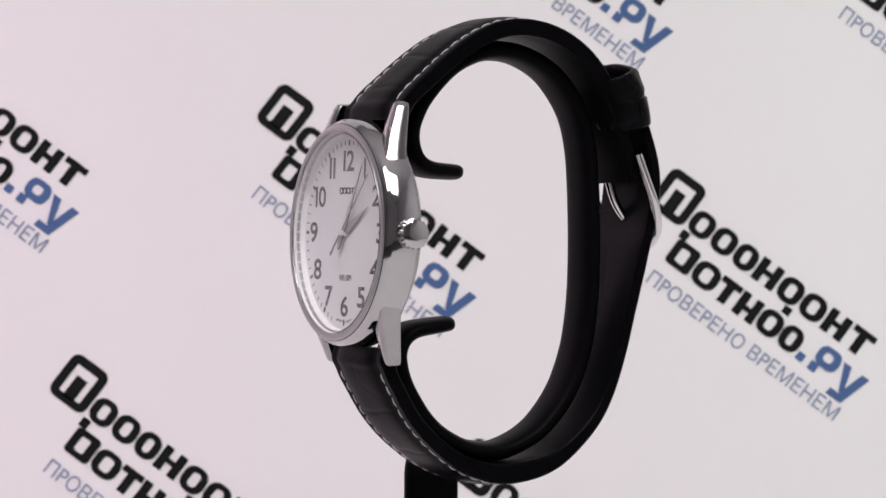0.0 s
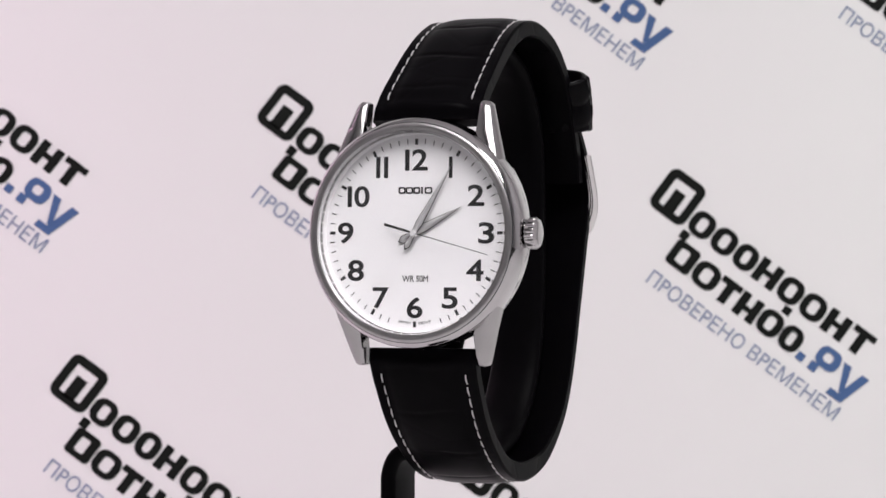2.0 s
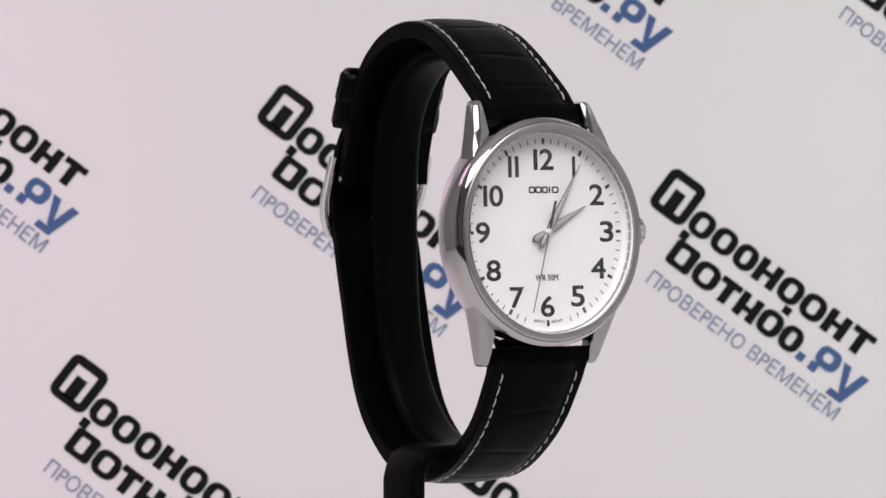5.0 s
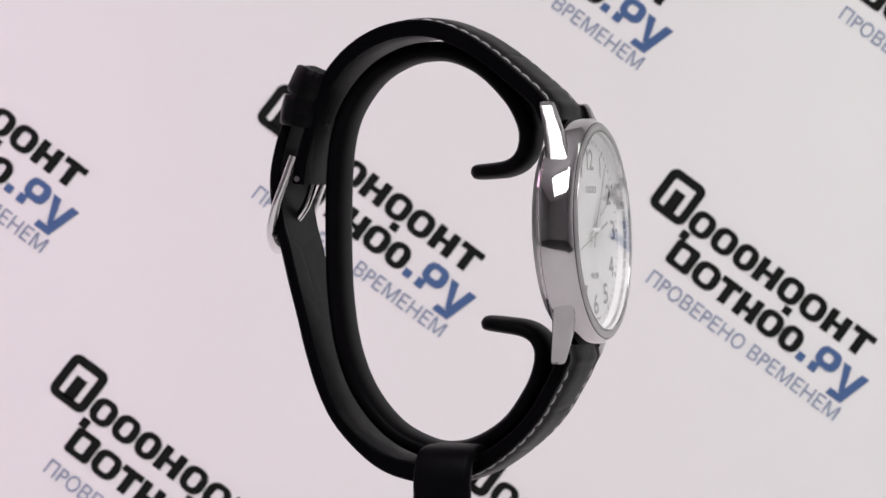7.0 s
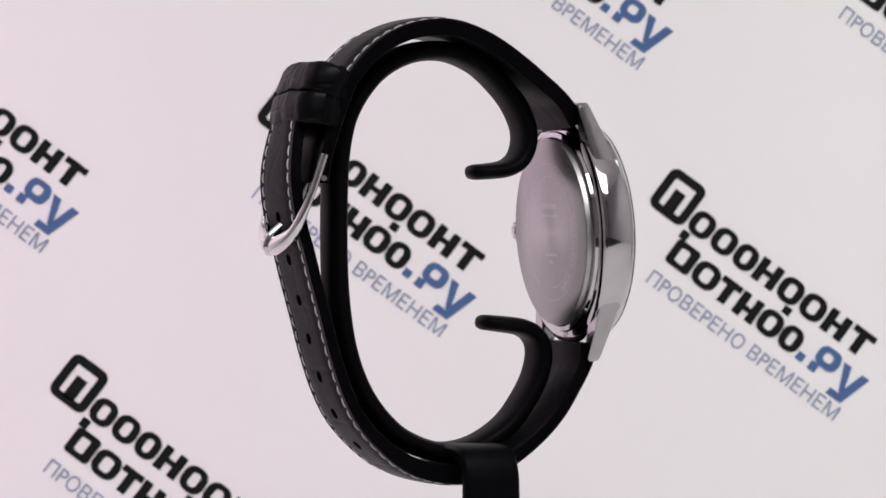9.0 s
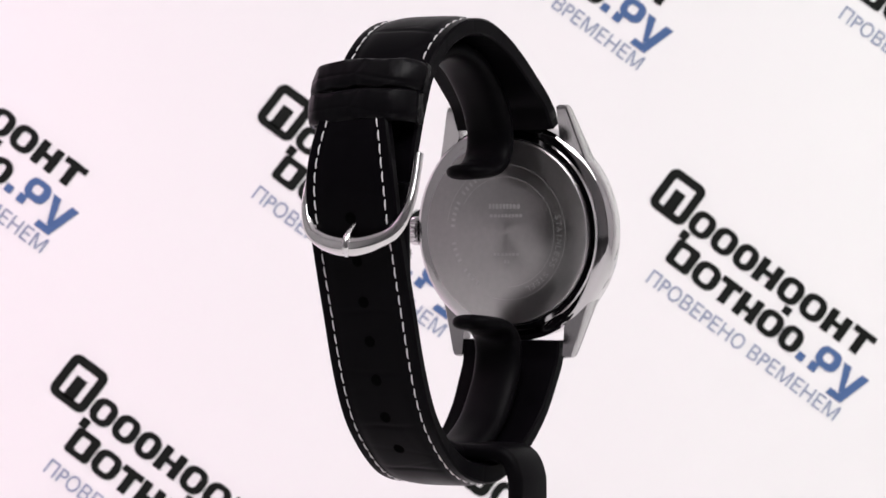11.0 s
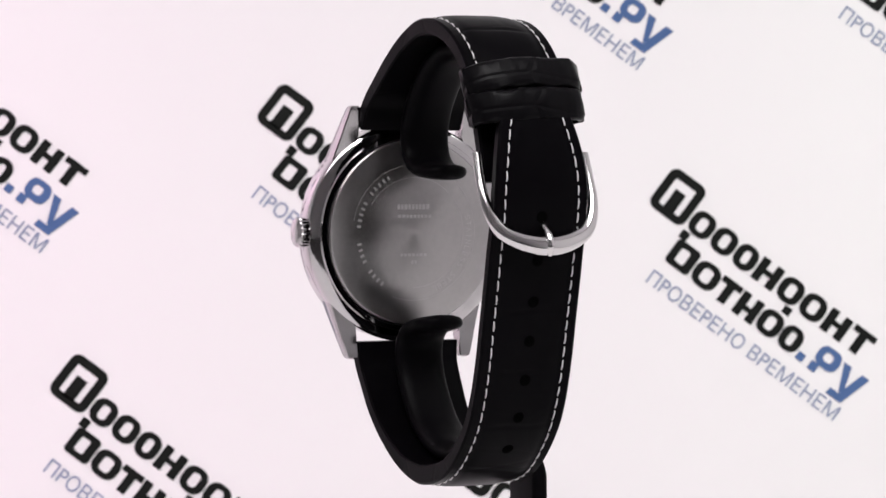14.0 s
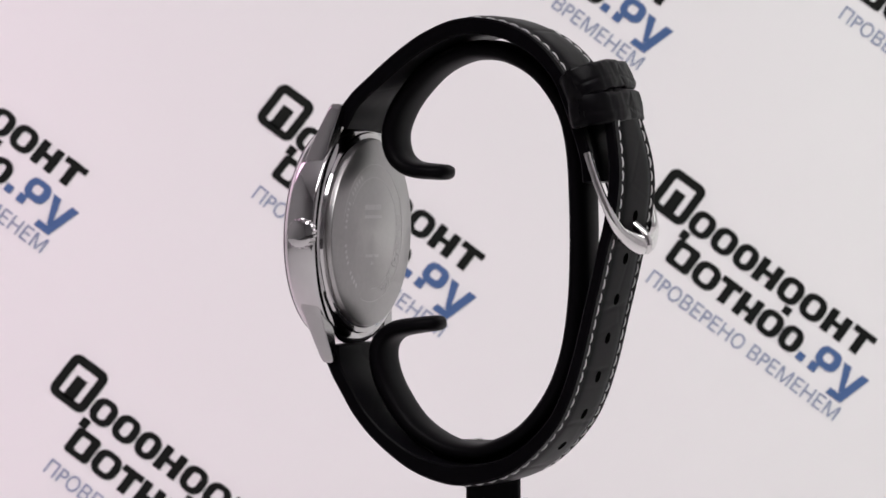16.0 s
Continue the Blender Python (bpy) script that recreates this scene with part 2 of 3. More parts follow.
def logo_parts():
    """The meshes of one printed logo: a framed emblem, rows of black and of blue letter shapes, and a slogan below."""
    def sc(pts):
        return [(a * U, b * U) for a, b in pts]
    y1, y0 = 0.0, -0.12
    made = []
    # emblem: a rounded frame with a foot
    bm = bmesh.new()
    frame_slab(bm, sc(oblong(-40, 156, 76, 86, 16)), sc(oblong(-40, 155, 44, 56, 3)), y0, y1)
    slab(bm, sc([(-51, 122), (-29, 122), (-29, 166), (-51, 166)]), y0, y1)
    made.append(part("emblem", bm, INK_BLACK, backdrop, smooth=False))
    # letter shapes: rings and pairs of upright strokes
    bm = bmesh.new()

    def ring(u, v, w, h):
        frame_slab(bm, sc(oblong(u + w / 2, v + h / 2, w, h, 19)), sc(oblong(u + w / 2, v + h / 2, w - 29, h - 21, 7)), y0, y1)

    def strokes(u, v, w, h, tie=0.5):
        slab(bm, sc(oblong(u + 8, v + h / 2, 16, h, 2)), y0, y1)
        slab(bm, sc(oblong(u + w - 8, v + h / 2, 16, h, 2)), y0, y1)
        slab(bm, sc([(u + 16, v + h * tie - 5), (u + w - 16, v + h * tie - 5), (u + w - 16, v + h * tie + 5), (u + 16, v + h * tie + 5)]), y0, y1)
    for u, w, kind in ((2, 46, "r"), (51, 46, "r"), (100, 43, "r"), (147, 46, "s"), (198, 46, "r"), (247, 47, "r"), (299, 45, "s"), (350, 46, "t")):
        if kind == "r":
            ring(u, 117, w, 48)
        elif kind == "s":
            strokes(u, 118, w, 46)
        else:
            slab(bm, sc([(u, 153), (u + w, 153), (u + w, 165), (u, 165)]), y0, y1)
            slab(bm, sc([(u + 14, 118), (u + 30, 118), (u + 30, 153), (u + 14, 153)]), y0, y1)
    slab(bm, sc([(2, 98), (18, 98), (18, 115), (2, 115)]), y0, y1)
    slab(bm, sc([(228, 100), (244, 100), (244, 115), (228, 115)]), y0, y1)
    for u, w, kind in ((6, 50, "b"), (59, 50, "r"), (110, 42, "t"), (155, 44, "s"), (202, 46, "r"), (250, 42, "r")):
        if kind == "r":
            ring(u, 47, w, 48)
        elif kind == "b":
            frame_slab(bm, sc(oblong(u + w / 2, 73, w, 50, 8)), sc(oblong(u + w / 2 - 1, 73, w - 31, 28, 4)), y0, y1)
        elif kind == "s":
            strokes(u, 47, w, 46, 0.42)
        else:
            slab(bm, sc([(u, 81), (u + w, 81), (u + w, 93), (u, 93)]), y0, y1)
            slab(bm, sc([(u + 13, 47), (u + 29, 47), (u + 29, 81), (u + 13, 81)]), y0, y1)
    made.append(part("logo_shapes", bm, INK_BLACK, backdrop, smooth=False))
    bm = bmesh.new()
    slab(bm, sc(oblong(303, 55, 15, 15, 2)), y0, y1)
    frame_slab(bm, sc(oblong(346, 82, 46, 40, 16)), sc(oblong(345, 83, 18, 17, 6)), y0, y1)
    slab(bm, sc([(323, 46), (339, 46), (339, 63), (323, 63)]), y0, y1)
    slab(bm, sc([(392, 30), (408, 30), (427, 95), (411, 95)]), y0, y1)
    slab(bm, sc([(372, 95), (388, 95), (401, 52), (394, 44)]), y0, y1)
    slab(bm, sc([(376, 30), (392, 30), (396, 43), (378, 43)]), y0, y1)
    made.append(part("blue_logo_shapes", bm, INK_BLUE, backdrop, smooth=False))
    made.append(lettering("slogan", "ПPОВЕPЕНО ВPЕМЕНЕМ", 413 * U, 28.5 * U, backdrop, INK_PALE, Matrix.Translation((209.3 * U * MM, 0, 10 * U * MM)),
                          bold=0.0, depth=0.12))
    return made


# the print repeats on a slanted lattice all over the sheet
first = logo_parts()
local = [ob.matrix_basis.copy() for ob in first]
for i in range(-4, 5):
    for j in range(-4, 5):
        lx, lz = 0.0478 + 0.1031 * i + 0.0550 * j, -0.0158 - 0.0238 * i + 0.0708 * j
        if not (-0.36 < lx < 0.30 and -0.14 < lz < 0.22):
            continue
        m = Matrix.Translation((lx, -0.0001, lz)) @ Matrix.Rotation(radians(-LOGO_TURN), 4, "Y")
        for ob, basis in zip(first, local):
            twin = ob
            if (i, j) != (0, 0):
                twin = new(ob.name.split(".")[0], ob.data)
                twin.parent = backdrop
            twin.matrix_basis = m @ basis

# ---- the stand: one bent black band, a C with two hooks, on a side arm ----
stand = tagged(new("watch_stand"), "glossy black plastic C-shaped watch stand with two inward hooks", "watch stand")
C_INNER = [(-1.4, 11.9), (-5.0, 12.2), (-8.0, 12.7), (-9.8, 14.0), (-10.5, 16.4), (-10.0, 19.0), (-7.8, 22.8), (-3.4, 27.2), (1.1, 29.5), (5.4, 30.1), (10.3, 29.2), (15.3, 26.2), (19.3, 20.8),
           (21.0, 14.9), (21.6, 7.0), (21.7, -3.8), (21.2, -12.7), (19.8, -20.6), (16.9, -27.5), (12.0, -33.2), (6.2, -36.1), (1.7, -36.5),
           (-2.9, -35.2), (-7.7, -31.9), (-11.5, -26.5), (-13.0, -22.4), (-12.8, -19.8), (-11.0, -18.3), (-7.5, -17.6), (-3.1, -17.0)]


def pebble_section(w, h, power, n=36):
    """A rounded oblong with a swelling outline, w wide and h thick, from 0 outward."""
    out = []
    for k in range(n):
        a = 2 * math.pi * k / n
        c, q = math.cos(a), math.sin(a)
        out.append((w / 2 * math.copysign(abs(c) ** (2 / power), c), h / 2 + h / 2 * math.copysign(abs(q) ** (2 / power), q)))
    return out


def c_section(s):
    d = min(s, 1 - s) * c_len
    k = math.sqrt(max(0.0, 1 - max(0.0, (4.5 - d) / 4.5) ** 2))
    e = math.sqrt(max(0.0, 1 - max(0.0, (1.4 - d) / 1.4) ** 2))
    full = 2.7 + 0.8 * min(1.0, d / 16)
    h = max(0.6, full * (0.35 + 0.65 * e))
    w = max(3.0, 9.2 * (0.25 + 0.75 * k))
    return [(x, o + (full - h) / 2) for x, o in pebble_section(w, h, 2.5)]


c_path, c_len = smooth_path(C_INNER, 0.5)
part("band", band(c_path, -1, c_section), PLASTIC, stand)

# side arm: leaves the C's lowest point, bends down and ends in a foot on the floor
arm_path, _ = smooth_path([(0.0, -38.1), (-5.0, -38.1), (-10.2, -38.2), (-12.6, -39.2), (-13.95, -42.0), (-14.15, -46.0), (-14.15, -70.0), (-14.15, -110.0), (-14.15, -149.9)], 0.8)
bm = bmesh.new()
rings = []
for p, t, n in frames_yz(arm_path, 1):
    rings.append([(p.x + n.x * (o - 1.45), w, p.y + n.y * (o - 1.45)) for w, o in rounded_section(10.2, 2.9, 1.2, 5)])
grid_faces(bm, rings)
part("arm", bm, PLASTIC, stand)
part("foot", lathe([(0.01, 0), (17, 0), (17.6, 0.6), (17.6, 2.4), (17, 3.0), (0.01, 3.0)], 48), PLASTIC, stand)
foot = stand.children[-1]
foot.matrix_basis = Matrix.Translation((-14.15 * MM, 0, -150 * MM)) @ Matrix.Rotation(radians(90), 4, "X")

# ---- the watch ----
watch = tagged(new("wrist_watch"), "steel wristwatch with white dial and stitched black leather strap", "watch")
HEAD = Matrix.Translation((-0.3 * MM, -22.7 * MM, 0.2 * MM)) @ Matrix.Rotation(radians(-2.4), 4, "X")


def head_part(name, bm, material, parent=None, label="", smooth=True):
    ob = part(name, bm, material, parent or watch, label, smooth)
    if parent is None:
        ob.matrix_basis = HEAD
    return ob


# case: middle band, with a stepped underside
case = head_part("case", ring_lathe([(16.64, 3.4), (16.66, 4.55), (16.8, 4.7), (17.6, 4.6), (17.8, 4.1), (18.6, 3.95), (19.4, 3.6), (19.65, 3.35), (19.7, 3.2), (19.52, -1.15), (19.44, -1.32),
                                     (18.75, -2.3), (18.6, -2.38), (17.56, -2.2), (17.56, 2.0)], 128), BRUSHED, label="polished steel middle case with a bevelled front edge")
bezel = head_part("bezel", ring_lathe([(18.55, -2.35), (18.63, -2.45), (18.5, -2.6), (18.15, -2.7), (17.8, -2.7), (17.54, -2.62), (17.47, -2.2)], 128),
                  BEZEL, case, "satin steel bezel ring")
# no recess is cut: a black ring paints the dark line round the bezel
head_part("groove", ring_lathe([(18.61, -2.3), (18.61, -2.42), (18.73, -2.38), (18.75, -2.28)], 128), PRINT, case, "fine black ring painting the shade of the groove round the bezel")
head_part("rehaut", ring_lathe([(17.40, -1.85), (16.7, 0.02), (17.2, 0.1), (17.48, -1.2)], 128), DIALWHITE, case, "white sloping ring round the dial")
back = head_part("caseback", lathe([(0.01, 5.75), (16.1, 5.75), (16.4, 5.62), (16.5, 5.3), (16.5, 3.2), (0.01, 3.2)], 128), BACKSTEEL,
                 case, "satin steel screwless case back")
crystal = head_part("crystal", lathe([(0.01, -2.72), (17.2, -2.72), (17.44, -2.58), (17.44, -2.0), (0.01, -2.0)], 96), GLASS, case, "clear flat watch glass", smooth=False)
crystal.visible_shadow = False

head_part("gasket", ring_lathe([(17.36, -2.64), (17.36, -2.73), (17.5, -2.73), (17.53, -2.6)], 128), BEZEL, case, "thin steel rim round the glass")

# black ring added in the case back's gap, its shade put into the colour
head_part("back_gasket", ring_lathe([(16.48, 3.3), (16.48, 4.3), (16.66, 4.3), (16.66, 3.3)], 96), PLASTIC, case, "black ring painting the shade in the gap round the case back")

# sixty made-up dashes under the glass: the minute track's reflection built as a ring
bm = bmesh.new()
for k in range(60):
    for q in range(3):
        a0, a1 = radians(6 * k + 0.5 + 5 * q / 3), radians(6 * k + 0.5 + 5 * (q + 1) / 3)
        slab(bm, [(r * math.sin(a), r * math.cos(a)) for r, a in ((16.95, a0), (17.13, a0), (17.13, a1), (16.95, a1))], -1.45, -0.9)
head_part("glass_bevel", bm, BEZEL, case, "dashed ring standing for the minute track's reflection in the glass edge", smooth=False)

# lugs
for sx in (-1, 1):
    for sz in (-1, 1):
        bm = bmesh.new()
        rings = []
        for z, xo, yf, yb in ((11.6, 15.35, -0.9, 2.9), (12.9, 14.98, -0.85, 3.05), (14.5, 14.5, -0.45, 3.3), (17.0, 13.75, 0.35, 3.75), (19.5, 13.05, 1.2, 4.2),
                              (21.6, 12.45, 1.95, 4.6), (22.25, 12.2, 2.3, 4.6), (22.55, 11.8, 2.75, 4.3)):
            xi = max(10.35 if z < 22.3 else 10.7, math.sqrt(max(0.0, 18.6 ** 2 - z * z)))
            xo = max(xo, xi + 0.9)
            mid = (xi + xo) / 2
            rings.append([(sx * xi, yf + 0.55, sz * z), (sx * (xi + 0.2), yf + 0.25, sz * z), (sx * (mid - 0.35), yf + 0.03, sz * z), (sx * (mid + 0.35), yf + 0.03, sz * z),
                          (sx * (xo - 0.2), yf + 0.3, sz * z), (sx * xo, yf + 0.6, sz * z), (sx * xo, yb - 0.2, sz * z), (sx * (xo - 0.2), yb, sz * z), (sx * xi, yb, sz * z)])
        grid_faces(bm, rings)
        head_part("lug", bm, LUGSTEEL, case, "steel lug with softly polished faces")

# crown: fluted knob on a short stem
bm = bmesh.new()
rings = []
FL = 36
for x, r, flute in ((19.0, 1.0, 0), (19.75, 1.0, 0), (19.75, 2.2, 0), (19.9, 2.65, 1), (21.2, 2.65, 1), (21.5, 2.4, 0), (21.75, 1.8, 0), (21.85, 0.9, 0)):
    ring = []
    for k in range(FL * 2):
        a = 2 * math.pi * k / (FL * 2)
        rr = r * (0.91 if flute and k % 4 < 2 else 1.0)
        ring.append((x, 2.0 + rr * math.cos(a), rr * math.sin(a)))
    rings.append(ring)
grid_faces(bm, rings)
head_part("crown", bm, POLISHED, case, "fluted polished steel crown")

# dial with numerals and minute track
dial = head_part("dial", lathe([(0.01, 0.0), (16.95, 0.0), (16.95, 0.4), (0.01, 0.4)], 96), DIALWHITE, label="plain white dial with black Arabic numerals")
bm = bmesh.new()
for k in range(60):
    m = Matrix.Rotation(radians(6 * k), 4, "Y")
    if k in (28, 29, 31, 32):
        continue
    if k % 5 == 0:
        slab(bm, [(-0.26, 15.0), (0.26, 15.0), (0.26, 16.0), (-0.26, 16.0)], -0.06, 0.0, m)
    else:
        slab(bm, [(-0.075, 15.15), (0.075, 15.15), (0.075, 16.0), (-0.075, 16.0)], -0.05, 0.0, m)
head_part("minute_track", bm, PRINT, dial, smooth=False)
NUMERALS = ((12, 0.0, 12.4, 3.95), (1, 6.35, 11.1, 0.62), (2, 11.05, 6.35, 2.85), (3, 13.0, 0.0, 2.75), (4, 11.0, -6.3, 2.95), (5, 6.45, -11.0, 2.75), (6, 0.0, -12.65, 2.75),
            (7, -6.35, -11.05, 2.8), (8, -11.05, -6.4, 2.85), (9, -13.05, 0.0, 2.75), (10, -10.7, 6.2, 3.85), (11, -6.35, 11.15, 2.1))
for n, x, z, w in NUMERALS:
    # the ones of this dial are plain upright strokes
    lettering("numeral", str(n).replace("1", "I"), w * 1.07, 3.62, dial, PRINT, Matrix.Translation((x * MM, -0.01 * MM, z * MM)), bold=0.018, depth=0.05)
# maker's word as plain bars; the rating below
bm = bmesh.new()
for k, w in enumerate((1.2, 1.25, 1.15, 0.3, 1.3)):
    x = (-3.25, -1.9, -0.5, 0.95, 1.6)[k]
    if k == 3:
        slab(bm, [(x, 6.65), (x + w, 6.65), (x + w, 7.8), (x, 7.8)], -0.05, 0)
    else:
        frame_slab(bm, oblong(x + w / 2 + 0.05, 7.22, w + 0.1, 1.15, 0.3), oblong(x + w / 2 + 0.05, 7.22, w - 0.45, 0.62, 0.15), -0.05, 0)
head_part("logo_shapes", bm, PRINT, dial, smooth=False)
lettering("inscription", "WR 50M", 4.8, 1.1, dial, PRINT, Matrix.Translation((0, -0.01 * MM, -7.75 * MM)), bold=0.02, depth=0.04)
for word, a in (("JAPAN", 187.2), ("MOVT", 172.8)):
    m = Matrix.Rotation(radians(a), 4, "Y") @ Matrix.Translation((0, -0.01 * MM, 15.3 * MM)) @ Matrix.Rotation(radians(180), 4, "Y")
    lettering("inscription", word, 2.3, 0.62 if word == "JAPAN" else 0.5, dial, PRINT, m, bold=0.008, depth=0.03)


# hour, minute and second pointers
def hand(name, length, tail, width, y, label):
    """A faceted hand: two slopes that meet in a low ridge, with a spear-shaped tail, on a dark plate that paints its
    edges' dark reflection.
    """
    def outline(w, cut):
        return [(0.0, length - cut), (w, 1.9), (w * 0.6, 0.0), (w * 0.85, -tail + 0.9), (0.0, -tail + cut)]
    bm = bmesh.new()
    side = outline(width / 2 - 0.13, 0.35)
    ridge = [bm.verts.new(Vector((0, y - (0.2 if 0 < k < 4 else 0.0), z)) * MM) for k, (x, z) in enumerate(side)]
    for sx in (-1, 1):
        edge = [bm.verts.new(Vector((sx * x, y - 0.04, z)) * MM) for x, z in side[1:-1]]
        chain = [ridge[0]] + edge + [ridge[-1]]
        for k in range(4):
            quad = [chain[k], chain[k + 1], ridge[k + 1], ridge[k]]
            quad = [v for n, v in enumerate(quad) if v not in quad[:n]]
            bm.faces.new(quad)
    bmesh.ops.solidify(bm, geom=bm.faces[:], thickness=0.05 * MM)
    ob = head_part(name, bm, HANDSTEEL, label=label, smooth=False)
    # wider dark plate: the dark reflection along the edges put into colour
    bm = bmesh.new()
    rim = outline(width / 2, 0.0)
    slab(bm, rim + [(-x, z) for x, z in rim[-2:0:-1]], y, y + 0.12)
    head_part("edge", bm, HANDEDGE, ob, "dark rim plate painting the dark reflection along the edges", smooth=False)
    return ob


hour_hand = hand("hour_hand", 9.7, 3.5, 1.6, -0.4, "pointed steel hour hand")
minute_hand = hand("minute_hand", 13.7, 3.4, 1.35, -0.8, "long pointed steel minute hand")
bm = bmesh.new()
slab(bm, [(0.05, 14.2), (0.085, 0.0), (0.22, -1.5), (0.22, -5.5), (-0.22, -5.5), (-0.22, -1.5), (-0.085, 0.0), (-0.05, 14.2)], -1.25, -1.15)
second_hand = head_part("second_hand", bm, HANDEDGE, label="thin dark steel second hand", smooth=False)
part("hub", lathe([(0.01, -1.4), (0.45, -1.4), (0.55, -1.3), (0.55, 0.0), (0.01, 0.0)], 24), HANDSTEEL, second_hand)
hour_hand.matrix_basis = HEAD @ Matrix.Rotation(radians(62.4), 4, "Y")

# engraving of the case back
R_TEXT = 11.0
for k, ch in enumerate("STAINLESS STEEL"):
    if ch == " ":
        continue
    a = -76 - k * 5.8
    m = (Matrix.Rotation(radians(a), 4, "Y") @ Matrix.Translation((0, 5.75 * MM, R_TEXT * MM)) @ Matrix.Rotation(radians(180), 4, "Z"))
    lettering("engraving", ch, 0.78 if ch != "I" else 0.2, 1.05, back, MARK, m, depth=0.02)
bm = bmesh.new()
for r0, a0, a1 in ((12.1, -200, 80), (9.8, -180, 60)):
    n = 80
    for k in range(n):
        b0, b1 = radians(a0 + (a1 - a0) * k / n), radians(a0 + (a1 - a0) * (k + 1) / n)
        slab(bm, [(r * math.sin(b), r * math.cos(b)) for r, b in ((r0, b0), (r0 + 0.1, b0), (r0 + 0.1, b1), (r0, b1))], 5.75, 5.765)
head_part("engraved_arc", bm, MARK, back, smooth=False)
# engraved lines too fine to read: plain bars
bm = bmesh.new()
for k in range(22):
    if k in (5, 11, 12, 17):
        continue
    m = Matrix.Rotation(radians(28 + 5.6 * k), 4, "Y")
    slab(bm, [(-0.2, 10.6), (0.24, 10.6), (0.24, 11.4), (-0.2, 11.4)], 5.75, 5.762, m)
for z, half, h in ((4.6, 3.0, 0.45), (2.9, 3.4, 0.28), (-4.0, 2.6, 0.25), (-5.3, 0.6, 0.3)):
    x = -half
    while x < half:
        w = 0.35 + 0.3 * random.random()
        slab(bm, [(x, z - h), (x + w, z - h), (x + w, z + h), (x, z + h)], 5.75, 5.762)
        x += w + 0.22
head_part("engraved_bars", bm, MARK, back, smooth=False)

# ---- strap ----
SHORT = [(-19.4, 19.4), (-18.6, 20.9), (-16.7, 24.0), (-12.9, 27.4), (-8.2, 31.2), (-3.5, 34.3), (1.4, 36.4), (5.3, 37.1), (9.2, 36.9), (13.2, 35.9), (17.1, 34.0), (20.8, 31.0), (23.8, 27.1), (25.5, 23.0),
         (27.3, 17.7), (28.7, 12.8), (29.2, 8.8)]
LONG = [(-21.2, -19.4), (-21.2, -21.2), (-20.7, -24.0), (-18.8, -27.6), (-15.8, -32.4), (-11.5, -36.9), (-5.6, -41.1), (0.8, -43.3), (6.2, -43.3), (12.1, -41.7), (16.9, -38.5), (21.6, -33.5), (24.5, -28.2),
        (26.8, -21.5), (28.7, -14.15), (30.4, -7.7), (31.6, -2.8), (32.7, 1.1), (33.6, 7.0), (33.6, 11.9), (32.6, 17.7), (31.3, 22.6), (30.2, 25.5)]
short_path, short_len = smooth_path(SHORT, 0.3)
long_path, long_len = smooth_path(LONG, 0.3)


# cross creases of the embossed leather: distance along the strap, slant, depth
CREASES = ((6.5, 0.02, 0.5), (15.0, -0.05, 0.8), (24.5, 0.04, 0.7), (33.0, 0.0, 0.6), (43.0, -0.04, 0.7), (52.5, 0.05, 0.6), (63.0, -0.02, 0.6), (73.0, 0.03, 0.6),
           (84.0, -0.05, 0.6), (95.0, 0.03, 0.5))


def strap_section(width, thick, bulge, d, fold=0.0):
    """Edges flat, the middle between the seams padded; the outer face is at 0 plus the padding."""
    h = width / 2
    out = [(h, -0.35 + fold * 0.6), (h - 0.35, fold), (h - 1.7, fold), (h - 2.2, fold - 0.1)]
    for k in range(1, 12):
        x = (h - 2.2) * (1 - k / 6)
        dip = 0.0
        for c, slant, deep in CREASES:
            off = d - c - slant * x - 0.18 * math.sin(0.7 * x + c)
            dip = max(dip, deep * math.exp(-(off / 0.38) ** 2))
        out.append((x, bulge * (1 - (x / (h - 2.1)) ** 4) - 0.2 * dip * (1 - (x / (h - 2.0)) ** 2) + fold))
    out += [(-h + 2.2, fold - 0.1), (-h + 1.7, fold), (-h + 0.35, fold), (-h, -0.35 + fold * 0.6), (-h, -thick + 0.3), (-h + 0.3, -thick), (0, -thick), (h - 0.3, -thick), (h, -thick + 0.3)]
    return out


def shifted(dx, outline):
    return [(x + dx, o) for x, o in outline]


def short_shift(d):
    """The strap lies a little askew: its middle drifts sideways towards the buckle."""
    return 0.7 * d / short_len


def long_shift(d):
    return 1.3 * max(0.0, (d - 45) / (long_len - 45))


def short_section(s):
    d = s * short_len
    w = 19.9 - 1.7 * min(1, d / 26)
    pad = 0.75 * min(1, 0.4 + d / 5) * (1 - 0.55 * s)
    return shifted(short_shift(d), strap_section(w, 2.6 + 0.5 * math.sin(math.pi * min(1.0, s * 1.2)) - 0.5 * s, pad, d, 0.55 * math.exp(-((d - 2.2) / 1.3) ** 2)))


def long_width(d):
    w = 19.9 - 2.1 * min(1, d / 30)
    left = long_len - d
    if left < 22:
        w = min(w, 17.9 - 8.6 * ((22 - left) / 22) ** 2.0)
    return w


def long_pad(d):
    s = d / long_len
    return 0.75 * min(1, 0.4 + d / 5) * (1 - 0.7 * min(1, s * 1.6))


def long_section(s):
    d = s * long_len
    pad = long_pad(d)
    return shifted(long_shift(d), strap_section(long_width(d), 2.4 + 1.3 * math.exp(-((d - 39) / 13) ** 2) - 0.5 * min(1, s * 1.5), pad, d + 3.0, 0.55 * math.exp(-((d - 2.2) / 1.3) ** 2)))


short_strap = part("short_strap", band(short_path, -1, short_section), LEATHER, watch, "black embossed leather strap half with white seams")
long_strap = part("long_strap", band(long_path, 1, long_section), LEATHER, watch, "black embossed leather strap half with holes and white seams")


